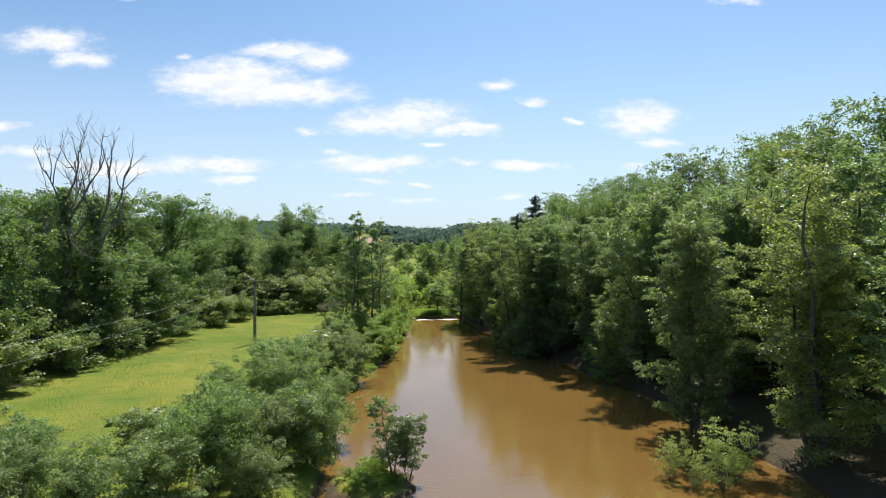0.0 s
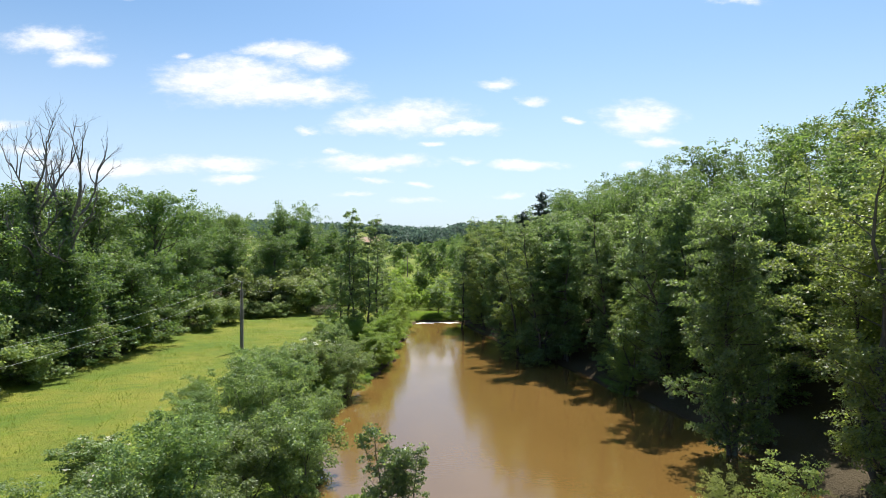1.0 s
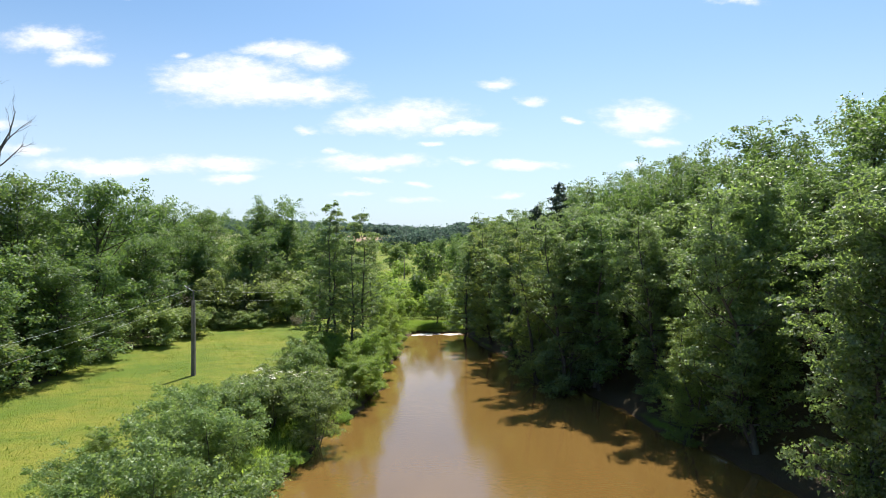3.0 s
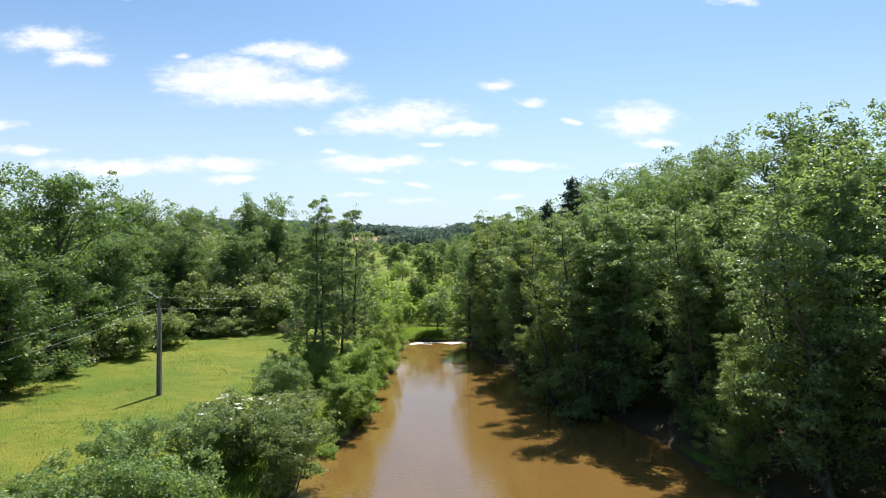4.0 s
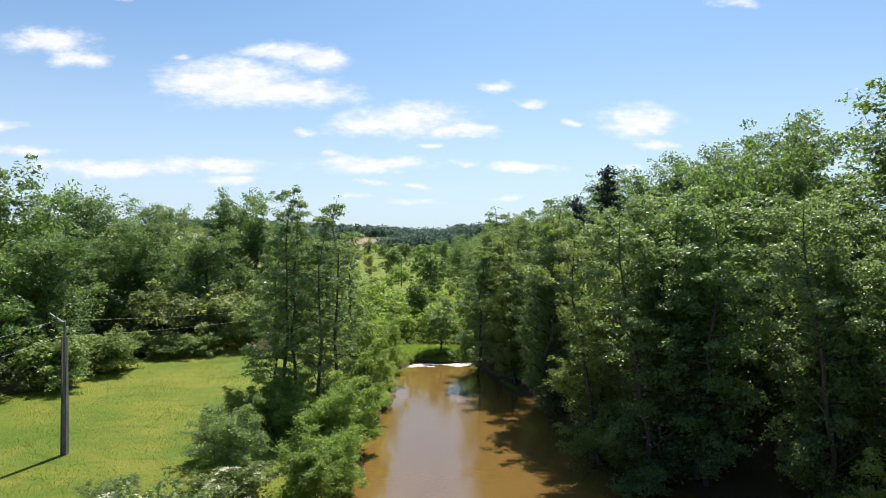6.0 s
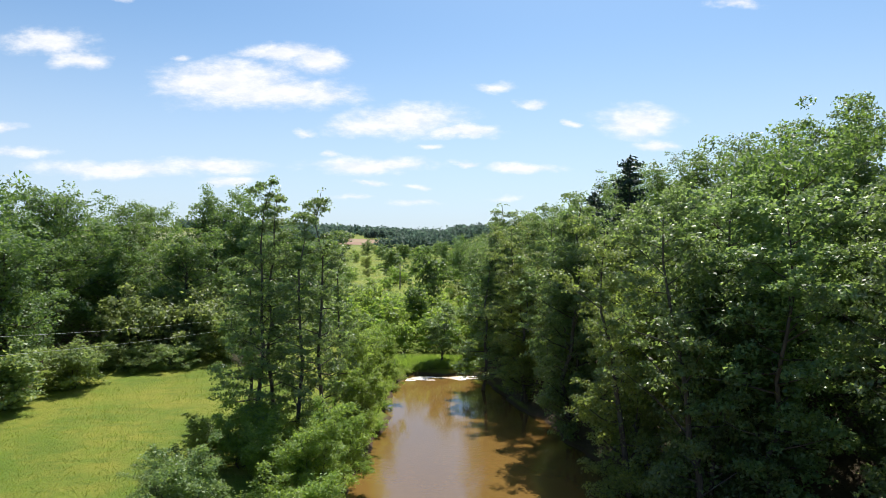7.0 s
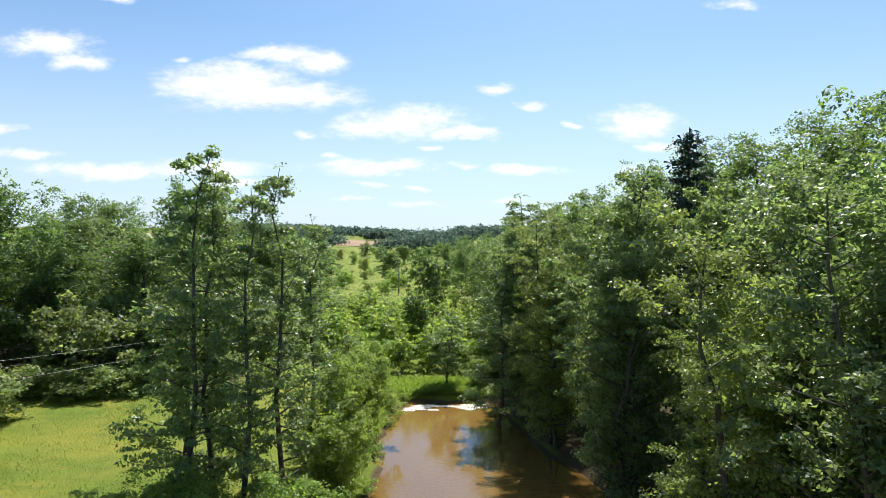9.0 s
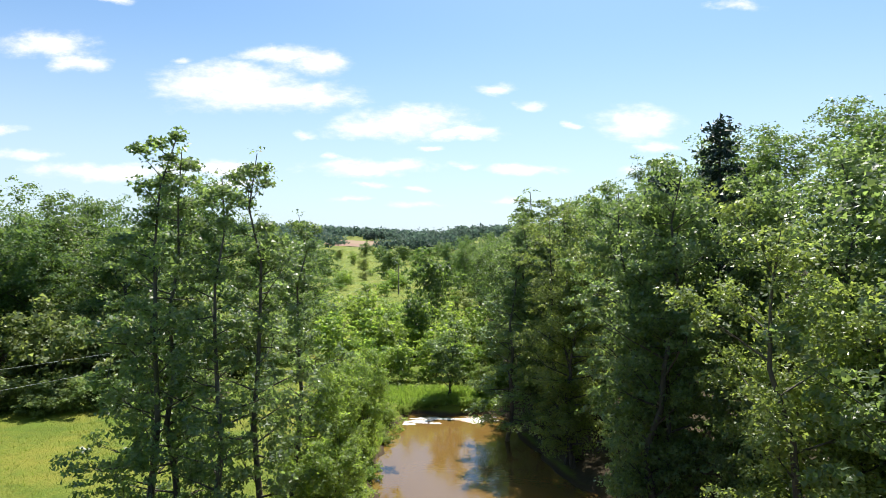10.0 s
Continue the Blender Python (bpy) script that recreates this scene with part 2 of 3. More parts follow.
def mesh_of(name, verts, faces):
    """A mesh from an array of corners and an array of faces, all triangles or all quads."""
    me = bpy.data.meshes.new(name)
    verts, faces = np.asarray(verts, np.float32), np.asarray(faces, np.int32)
    n, s = faces.shape
    me.vertices.add(len(verts))
    me.vertices.foreach_set("co", verts.ravel())
    me.loops.add(n * s)
    me.loops.foreach_set("vertex_index", faces.ravel())
    me.polygons.add(n)
    me.polygons.foreach_set("loop_start", np.arange(0, n * s, s, dtype=np.int32))
    me.update(calc_edges=True)
    return me


def put(name, me, mat, parent=None, label=""):
    """A mesh as one object, under a thing where a parent is given."""
    if mat and not me.materials:
        me.materials.append(mat)
    ob = new(name, me)
    if parent:
        ob.parent = parent
    return tagged(ob, label)


def smooth(me):
    me.polygons.foreach_set("use_smooth", np.ones(len(me.polygons), bool))
    return me


def sheet(xs, ys, height):
    gx, gy = np.meshgrid(xs, ys)
    v = np.stack([gx.ravel(), gy.ravel(), height(gx, gy).ravel()], 1)
    i = np.arange((len(ys) - 1) * len(xs)).reshape(len(ys) - 1, len(xs))[:, :-1].ravel()
    return v, np.stack([i, i + 1, i + len(xs) + 1, i + len(xs)], 1)


xs = np.concatenate([-np.geomspace(4500, 62, 40), np.arange(-60, 60.1, 1.0), np.geomspace(62, 4500, 40)])
ys = np.concatenate([-np.geomspace(1500, 42, 14), np.arange(-40, 130.1, 1.0), np.geomspace(133, 4800, 70)])
v, f = sheet(xs, ys, land)
me = smooth(mesh_of("ground", v, f))
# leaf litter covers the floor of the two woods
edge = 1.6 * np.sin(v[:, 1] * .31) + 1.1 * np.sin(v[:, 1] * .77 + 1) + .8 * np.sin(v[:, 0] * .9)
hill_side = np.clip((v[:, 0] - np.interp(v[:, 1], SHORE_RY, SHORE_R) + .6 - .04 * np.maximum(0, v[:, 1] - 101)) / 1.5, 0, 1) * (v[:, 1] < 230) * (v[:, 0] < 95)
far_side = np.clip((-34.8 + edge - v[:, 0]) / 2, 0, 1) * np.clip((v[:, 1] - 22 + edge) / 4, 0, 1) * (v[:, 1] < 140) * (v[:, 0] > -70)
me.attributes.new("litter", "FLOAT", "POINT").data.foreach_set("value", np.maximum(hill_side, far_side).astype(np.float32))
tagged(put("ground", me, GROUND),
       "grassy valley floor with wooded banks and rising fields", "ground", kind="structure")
tagged(put("water", mesh_of("water", *sheet(np.linspace(-12, 24, 19), np.linspace(-60, 103, 60), lambda a, b: a * 0)), WATER),
       "muddy brown pond water reflecting the sky", "water", kind="structure")


def field(name, x0, x1, y0, y1, mat, label):
    v, f = sheet(np.linspace(x0, x1, 24), np.linspace(y0, y1, 24), lambda a, b: land(a, b) + 0.35)
    return tagged(put(name, smooth(mesh_of(name, v, f)), mat), label, "field", kind="structure")


field("field", -128, -58, 520, 745, SOIL, "bare reddish ploughed field on the far slope")
field("field", -330, -160, 480, 800, STRAW, "pale dry grass field on the far slope")

# ---------- trees ----------
GOLD = 2.399963


def unit(v):
    return v / np.maximum(np.linalg.norm(v, axis=-1, keepdims=True), 1e-6)


def tube(acc, pts, radii, sides=6):
    """Adds a tapered tube along pts to the lists (corners, faces)."""
    pts, radii = np.asarray(pts, float), np.asarray(radii, float)
    way = unit(np.gradient(pts, axis=0))
    side = unit(np.cross(way, np.where(np.abs(way[:, 2:]) > 0.9, [[1.0, 0, 0]], [[0, 0, 1.0]])))
    up = np.cross(way, side)
    a = np.arange(sides) * 2 * np.pi / sides
    ring = pts[:, None] + radii[:, None, None] * (np.cos(a)[None, :, None] * side[:, None] + np.sin(a)[None, :, None] * up[:, None])
    base = sum(len(v) for v in acc[0])
    i = np.arange(len(pts) - 1)[:, None] * sides + np.arange(sides)[None]
    j = np.arange(len(pts) - 1)[:, None] * sides + (np.arange(sides)[None] + 1) % sides
    acc[0].append(ring.reshape(-1, 3))
    acc[1].append((np.stack([i, j, j + sides, i + sides], -1).reshape(-1, 4)) + base)


def joined(name, acc):
    return smooth(mesh_of(name, np.concatenate(acc[0]), np.concatenate(acc[1])))


def leaf_mesh(name, rng, at, size, outward, slim=0.62, lift=0.5, toss=0.75):
    """One small tapered leaf at every point."""
    n = len(at)
    normal = unit(rng.normal(size=(n, 3)) * toss + outward * 0.55 + np.array([0, 0, lift]))
    along = unit(np.cross(normal, rng.normal(size=(n, 3))))
    across = np.cross(normal, along)
    s = size[:, None]
    v = np.stack([at - along * s, at + along * s * .75 + across * s * slim + normal * s * .15, at + along * s * .55 - across * s * slim * 1.15], 1)
    return mesh_of(name, v.reshape(-1, 3), np.arange(n * 3).reshape(-1, 3))


def grow(seed, h, radius, low, limbs, leaves, leaf, profile, trunk=0.2, stems=1, rise=(15, 45), clump=0.5, flat_clump=0.6, tips=7, splay=0.3, twig=1, vary=(.5, 1.3), core=.12, spread=.95):
    """Meshes of a broadleaf tree or shrub: trunk, branches, crown."""
    rng = np.random.default_rng(seed)
    woods, centres, weight = [], [], []
    for s in range(stems):
        wood = ([], [])
        twigs = wood
        woods.append(wood)
        turn = s * GOLD + rng.uniform(0, 1)
        lean = (0.0 if stems == 1 else splay * radius) * np.array([math.cos(turn), math.sin(turn), 0])
        hs = h * (1 if s == 0 else rng.uniform(.72, .97))
        u = np.linspace(0, 1, 9)
        wob = np.cumsum(rng.normal(size=(9, 3)) * [0.018 * h, 0.018 * h, 0], axis=0)
        path = np.stack([u * 0, u * 0, u * hs * 0.96], 1) + wob + lean * (0.12 + u[:, None] ** .8)
        tube(wood, path, trunk * (1 - u * 0.9) * (1 if s == 0 else .75), 7)
        centres.append(path[-1]), weight.append(0.6)
        count = max(4, limbs // stems)
        for i in range(count):
            f = (i + rng.uniform(0, .9)) / count
            q = low + (0.97 - low) * f
            start = np.array([np.interp(q, u, path[:, c]) for c in range(3)])
            length = radius * np.interp(f, [0, .25, .5, .75, 1], profile) * rng.uniform(*vary) * (1 if stems == 1 else .72)
            turn = i * GOLD + rng.uniform(-.5, .5)
            tilt = radians(rng.uniform(*rise))
            aim = np.array([math.cos(turn) * math.cos(tilt), math.sin(turn) * math.cos(tilt), math.sin(tilt)])
            v = np.linspace(0, 1, 5)[:, None]
            limb = start + aim * v * length + np.array([0, 0, 0.12 * length]) * v ** 2 + np.cumsum(rng.normal(size=(5, 3)) * 0.035 * length, axis=0) * (v > 0)
            thick = trunk * (1 - q * .75) * .42
            tube(twigs, limb[::2], (thick * (1 - v[:, 0] * .85))[::2], 4 if twig > 1 else 3)
            centres.append(limb[-1]), weight.append(1.0)
            for t in range(tips):
                g = rng.uniform(.25, 1)
                a = np.array([np.interp(g, v[:, 0], limb[:, c]) for c in range(3)])
                b = a + unit(aim + rng.normal(size=3) * [.8, .8, spread]) * length * rng.uniform(.16, .4) + [0, 0, .05 * length]
                if t < twig:
                    tube(twigs, np.stack([a, (a + b) / 2 + rng.normal(size=3) * .03, b]), [thick * .35, thick * .25, thick * .1], 3)
                centres.append(b), weight.append(rng.uniform(.5, 1.2) * (0.5 + length / radius))
    centres, weight = np.array(centres), np.array(weight)
    weight /= weight.sum()
    pick = rng.choice(len(centres), leaves, p=weight)
    size_c = clump * rng.uniform(.6, 1.35, len(centres))
    way = unit(rng.normal(size=(leaves, 3)))         # each clump is a low dome, leafy above and open below
    way[:, 2] = np.where(way[:, 2] < -.2, -way[:, 2], way[:, 2])
    drift = way * np.array([1, 1, flat_clump]) * rng.uniform(.30, 1.12, (leaves, 1)) ** .7
    at = centres[pick] + drift * size_c[pick][:, None]
    at[:, 2] = np.maximum(at[:, 2], 0.05)
    mid = np.array([0, 0, h * 0.45])
    outward = unit(unit(drift) + unit((at - mid) * [1, 1, .6]) * .8)
    size = leaf * rng.uniform(.65, 1.35, leaves)
    inner = int(leaves * core)                      # larger sprays of leaves inside, which close the crown
    if inner:
        deep = centres[rng.integers(0, len(centres), inner)] * np.stack([rng.uniform(.15, .78, inner)] * 2 + [rng.uniform(.88, .98, inner)], 1)
        at = np.concatenate([at, deep + rng.normal(size=(inner, 3)) * clump * .5])
        at[:, 2] = np.maximum(at[:, 2], 0.05)
        outward = np.concatenate([outward, unit(rng.normal(size=(inner, 3)))])
        size = np.concatenate([size, leaf * rng.uniform(1.1, 1.6, inner)])
    return [joined("trunk", a) for a in woods], leaf_mesh("crown", rng, at, size, outward, toss=.7), float(np.percentile(at[:, 2], 99.7))


ALDER_P = [.75, 1, .85, .6, .28]
BANK_P = [.85, 1, 1, .86, .58]
OAK_P = [.8, 1, 1, .9, .6]
BUSH_P = [.9, 1, .9, .75, .5]
KINDS = {}


def kind(name, leaf_mat, h, seeds, bark=BARK, **kw):
    made = []
    for s in seeds:
        stems, crown, reach = grow(s, h, **kw)
        for stem in stems:
            stem.materials.append(bark)
        crown.materials.append(leaf_mat)
        made.append((stems, crown, reach))
    KINDS[name] = made


kind("alder", LEAF_ALDER, 15.0, (1, 2, 3), radius=1.9, low=.10, limbs=40, leaves=9500, leaf=.080, profile=ALDER_P, trunk=.135, clump=.36, flat_clump=.7, rise=(-5, 45), tips=7, twig=3, core=0.0)
kind("bank", LEAF_ALDER, 16.0, (11, 12, 13, 14, 15), radius=3.7, low=.04, limbs=74, leaves=36000, leaf=.086, profile=BANK_P, trunk=.2, clump=.46, flat_clump=.62, rise=(0, 42), stems=2, tips=8, splay=.35, core=.24)
kind("bank_sunlit", LEAF_SUNLIT, 16.0, (16, 17, 18), radius=3.7, low=.04, limbs=74, leaves=46000, leaf=.067, profile=BANK_P, trunk=.2, clump=.46, flat_clump=.7, rise=(0, 45), stems=3, tips=8, splay=.35, core=.28)
kind("oak", LEAF_OAK, 17.0, (21, 22, 23, 24), radius=5.3, low=.05, limbs=56, leaves=20000, leaf=.142, profile=OAK_P, trunk=.36, clump=.82, flat_clump=1.0, rise=(-8, 68), tips=8, spread=1.2)
kind("hill", LEAF_OAK, 15.0, (31, 32, 33, 34), radius=4.5, low=.08, limbs=42, leaves=12000, leaf=.14, profile=OAK_P, trunk=.3, clump=.76, flat_clump=.95, rise=(-5, 65), tips=7, twig=0, spread=1.2)
kind("bush", LEAF_WILLOW, 5.0, (41, 42, 43, 44), radius=2.5, low=.04, limbs=60, leaves=17000, leaf=.062, profile=BUSH_P, trunk=.05, clump=.31, flat_clump=.85, rise=(-5, 65), stems=5, tips=8, splay=.5, twig=0, vary=(.72, 1.1))
kind("fresh", LEAF_FRESH, 6.0, (51, 52, 53), radius=2.4, low=.03, limbs=60, leaves=18000, leaf=.066, profile=BUSH_P, trunk=.05, clump=.32, flat_clump=.85, rise=(-5, 65), stems=5, tips=8, splay=.45, twig=0, vary=(.72, 1.1))
kind("elder", LEAF_ELDER, 3.2, (61, 62), radius=2.0, low=.03, limbs=40, leaves=8000, leaf=.075, profile=BUSH_P, trunk=.04, clump=.32, rise=(0, 60), stems=5, tips=5, splay=.5, vary=(.72, 1.1))
kind("thicket", LEAF_ELDER, 5.0, (65, 66, 67), radius=3.2, low=.03, limbs=40, leaves=7000, leaf=.14, profile=BUSH_P, trunk=.07, clump=.55, flat_clump=1.0, spread=1.2, rise=(-15, 60), stems=4, tips=6, splay=.55, twig=0, vary=(.72, 1.1))
kind("valley", LEAF_FRESH, 5.5, (71, 72, 73), radius=2.7, low=.04, limbs=30, leaves=1700, leaf=.19, profile=BUSH_P, trunk=.06, clump=.5, rise=(0, 60), stems=3, tips=5, splay=.45, twig=0)
kind("valley_fresh", LEAF_PALE, 5.5, (75, 76), radius=2.5, low=.04, limbs=30, leaves=1700, leaf=.18, profile=ALDER_P, trunk=.06, clump=.5, rise=(0, 60), stems=3, tips=5, splay=.4, twig=0)
kind("valley_tree", LEAF_OAK, 10.0, (81, 82, 83), radius=4.0, low=.05, limbs=30, leaves=3800, leaf=.25, profile=OAK_P, trunk=.2, clump=.75, rise=(5, 50), tips=6, twig=0)
kind("dry", LEAF_DRY, 2.6, (91,), radius=1.8, low=.05, limbs=50, leaves=4500, leaf=.05, profile=BUSH_P, trunk=.03, clump=.3, rise=(30, 75), stems=5, tips=5, splay=.5, core=0.0)
kind("young", LEAF_ALDER, 5.0, (95, 96), radius=1.6, low=.14, limbs=44, leaves=6000, leaf=.07, profile=BUSH_P, trunk=.06, clump=.28, rise=(20, 60), stems=2, tips=5, twig=3, core=0.0)
kind("pale", LEAF_PALE, 4.0, (97, 98), radius=2.0, low=.05, limbs=50, leaves=4500, leaf=.065, profile=BUSH_P, trunk=.04, clump=.28, rise=(20, 70), stems=5, tips=5, splay=.55, twig=3, vary=(.72, 1.1), core=0.0)
kind("herb", LEAF_FRESH, 1.0, (101, 102), radius=1.0, low=.03, limbs=26, leaves=3000, leaf=.05, profile=BUSH_P, trunk=.015, clump=.2, rise=(0, 60), stems=5, tips=4, splay=.6, twig=0, vary=(.72, 1.1), core=0.0)

dice = random.Random(7)


def plant(kind_name, name, x, y, top, label, category="tree", group="", wide=1.0, sink=0.1, base=None):
    """Sets a tree of a kind on the ground so that its top is at the height top."""
    made = KINDS[kind_name]
    stems, crown, h = made[dice.randrange(len(made))]
    z = float(land(x, y)) if base is None else base
    root = tagged(new(name), label, category, group)
    s = (top - z + sink) / h
    root.location, root.rotation_euler = (x, y, z - sink), (0, 0, dice.uniform(0, 6.28))
    root.scale = (s ** .5 * wide, s ** .5 * wide, s) if s < 1 else (s * wide, s * wide, s)
    for stem in stems:
        put("trunk" if category == "tree" else "stem", stem, None, root)
    put("crown", crown, None, root)
    return root


# alders on the near bank of the meadow
for x, y, top in [(-12.2, 76, 16.3), (-10.9, 77.2, 15.5), (-9.6, 75.6, 14.4), (-7.6, 76.6, 15.3), (-8.9, 83, 13.6), (-13.4, 78.5, 13.0)]:
    plant("alder", "alder_tree", x, y, top, "slender green alder with bare dark trunks on the meadow bank", group="alders by the meadow")

# trees overhanging the pond from the wooded bank
# these get the lightened leaf colour that stands in for sunlit boughs
SUNLIT_TREES = [(14.6, 55), (20.6, 34), (8.6, 71.4), (5.6, 88.5), (25, 52)]
for x, y, top, wd in [(14.6, 55, 7.8, .8), (19.5, 58, 15.8, 1), (17.3, 52, 17.3, 1), (16.4, 41, 15.3, .95), (20.6, 34, 17.4, 1.15), (21.5, 47, 17.6, 1), (24.5, 30, 18, 1), (23.5, 62, 17.5, 1),
                      (10.2, 68, 14.2, .95), (12.6, 67, 15.5, 1.1), (8.6, 71.4, 13.6, 1), (12.6, 74, 15.6, 1), (17.6, 65, 15.6, .95), (7.4, 80.5, 15.7, .95), (10.4, 78, 15.2, .9),
                      (8.4, 84.5, 15.3, .9), (5.6, 88.5, 14.6, .9), (4.9, 95, 14.6, .8), (5.4, 102.5, 14.2, .8), (8.6, 96.5, 15.5, .9), (26, 42, 19, 1), (25, 52, 18.5, 1), (15.4, 61.5, 14.6, .9)]:
    if (x, y) in SUNLIT_TREES:
        plant("bank_sunlit", "bank_tree", x, y, top, "yellow-green bank tree with sunlight put into its leaf colour, overhanging the muddy water", group="trees on the wooded bank", wide=wd)
    else:
        plant("bank", "alder_tree", x, y, top, "dense dark green alder leaning over the muddy water", group="trees on the wooded bank", wide=wd)

# a thin tree at the head of the pond, whose shadow lies on the water, and a pale willow under the big alder
plant("alder", "alder_tree", 3.4, 97.5, 16.0, "tall thin alder leaning out at the head of the pond", group="trees on the wooded bank", wide=1.35)
plant("alder", "alder_tree", 2.4, 94.5, 12.4, "thin alder leaning out at the head of the pond", group="trees on the wooded bank", wide=1.3)
plant("pale", "willow_bush", 15.6, 58.4, 6.2, "pale grey-green willow bush under the tall alders", "bush", "bushes in the shallows", wide=.9)

# more of the wooded bank beyond the head of the pond
for x, y, top in [(6.2, 108, 15), (9.5, 105, 15.8), (5.6, 116, 14.4), (9, 115, 15.6), (6, 127, 13.6), (9, 131, 14.5), (5.6, 143, 13.0), (9, 147, 14), (5, 162, 13.2), (9, 168, 14),
                  (3, 188, 13.6), (7, 192, 14.2), (0, 215, 14.2), (14, 125, 17), (15, 112, 18), (13, 140, 16.5), (12, 160, 16), (10, 182, 15.5), (6, 210, 15.5)]:
    plant("hill", "alder_tree", x, y, top, "leafy green tree in the belt beyond the pond", group="trees beyond the pond", wide=.85)

# woodland on the hillside
for i in range(12):
    for j in range(4):
        y = 24 + i * 9.0 + (j % 2) * 4 + dice.uniform(-2, 2)
        x = float(np.interp(y, SHORE_RY, FOOT_OF_HILL)) + 6.5 + j * 7.0 + dice.uniform(-1.8, 1.8) + max(0, y - 101) * .03
        z = float(land(x, y))
        tall = (dice.uniform(11.3, 13.6) if y < 58 else dice.uniform(11.6, 13.6) if y < 79 else dice.uniform(9.4, 12.2)) + (float(np.interp(y, [60, 78, 95], [2.8, 2.2, 1.4])) if j > 1 else 0)
        if j == 0 and y > 84:
            continue
        plant("bank" if j == 0 else "hill", "oak_tree", x, y, z + tall * (1.04 if j == 0 else 1.10), "leafy green oak in the hillside wood", group="hillside wood", wide=1.1)

# two big oaks that stand out of the hillside wood
for x, y, top in [(16.6, 74.2, 19.3), (21.2, 75.5, 20.8)]:
    plant("oak", "oak_tree", x, y, top, "big dark green oak rising above the hillside wood", group="hillside wood", wide=.75)

# wood along the far edge of the meadow
for x, y, top in [(-36.5, 81, 19.0), (-39, 72, 18.5), (-37, 91, 14.4), (-42, 63, 18), (-38.5, 52, 16.5), (-40, 43, 17), (-39, 34, 16.5), (-42.6, 105, 18.4), (-32, 122, 20.2),
                  (-27, 118, 19), (-37, 112, 17.5), (-23, 126, 16), (-46, 86, 18), (-47, 74, 18.5), (-48, 97, 15), (-42, 125, 18), (-48, 55, 17.5), (-30, 108, 14.5), (-50, 110, 18.5),
                  (-20, 134, 13.5), (-34, 70, 11.5), (-34.5, 61, 12.5)]:
    plant("oak", "oak_tree", x, y, top, "broad leafy oak at the edge of the meadow", group="meadow edge wood")

# the depth of that wood, behind its edge
for i in range(9):
    for j in range(3):
        x, y = -52 - j * 8 + dice.uniform(-2, 2), 52 + i * 10 + (j % 2) * 5 + dice.uniform(-2, 2)
        plant("valley_tree", "oak_tree", x, y, float(land(x, y)) + dice.uniform(11, 12.8), "leafy oak in the depth of the meadow wood", group="meadow edge wood", wide=1.25)
for x, y, top in [(-40, 97, 13.6), (-44, 115, 16), (-36.5, 106, 14)]:
    plant("oak", "oak_tree", x, y, top, "broad leafy oak at the edge of the meadow", group="meadow edge wood")

# dense low growth along the foot of the wood
for x, y, top in [(-33.5, 38, 5), (-34.5, 46, 5.5), (-33.5, 54, 4.6), (-34, 62, 5.2), (-33.5, 69, 5.8), (-33.8, 76, 5.2), (-32, 84, 5.6), (-31, 91, 5), (-31.5, 102, 8.2), (-27.2, 102.5, 7.7), (-29.5, 105, 8.4),
                  (-22.5, 104, 7.6), (-19.5, 110, 6.4), (-24, 112, 9), (-16.5, 117, 6), (-33.5, 97.6, 3.6), (-29.6, 97.8, 3.3), (-26.4, 98.6, 3.4), (-38, 58, 7), (-38, 66, 7), (-37, 50, 7), (-36, 42, 7)]:
    plant("thicket", "hawthorn_bush", x, y, top, "dark green thicket bush at the foot of the wood", "bush", "thicket along the wood", wide=1.1)
for x, y, top in [(-17.8, 98.5, 3.2), (-19.6, 97.5, 2.8)]:
    plant("dry", "dry_bush", x, y, top, "dry brown twiggy bush at the meadow edge", "bush", "dry bushes")

# shrubs between meadow and pond
for x, y, top in [(-11, 28.5, 5.7), (-7.4, 33, 5.1), (-9.2, 32.2, 4.6), (-7.8, 37.5, 5.2), (-10.8, 38.5, 5.9), (-13, 36, 4.6), (-13, 44, 5.2), (-10.8, 45.5, 5.5), (-15.4, 42, 4.1), (-14.5, 51, 4.7),
                  (-8.3, 54.3, 5.1), (-11.3, 65, 5.0), (-13.4, 68.5, 3.6), (-15.2, 61.5, 2.6), (-12.6, 53, 4.5), (-19.4, 27.5, 4.9), (-22.8, 27, 4.7), (-15.2, 25.5, 4.2), (-10.5, 57.5, 3.4), (-17.6, 24, 4.6), (-12.6, 25.5, 4.4), (-9.0, 28.2, 3.6), (-20.8, 30.5, 3.6), (-25, 29, 4.2)]:
    plant("bush", "willow_bush", x, y, top, "rounded grey-green willow bush on the pond bank", "bush", "bushes on the pond bank")
for x, y, top in [(-7.0, 63.2, 4.5), (-6.6, 65.6, 3.8), (-7.2, 69, 5.2), (-17.8, 48.5, 3.0), (-6.6, 73, 5.0), (-6.4, 79, 5.6), (-6.9, 85, 7.1), (-6.7, 91, 6.4), (-7.8, 97, 5.4), (-9.8, 71.5, 4.4), (-11.6, 73.4, 4.6), (-13.8, 74.5, 3.6), (-10, 74.8, 4.0)]:
    plant("fresh", "willow_bush", x, y, top, "bright green leafy bush at the water's edge", "bush", "bushes on the pond bank")


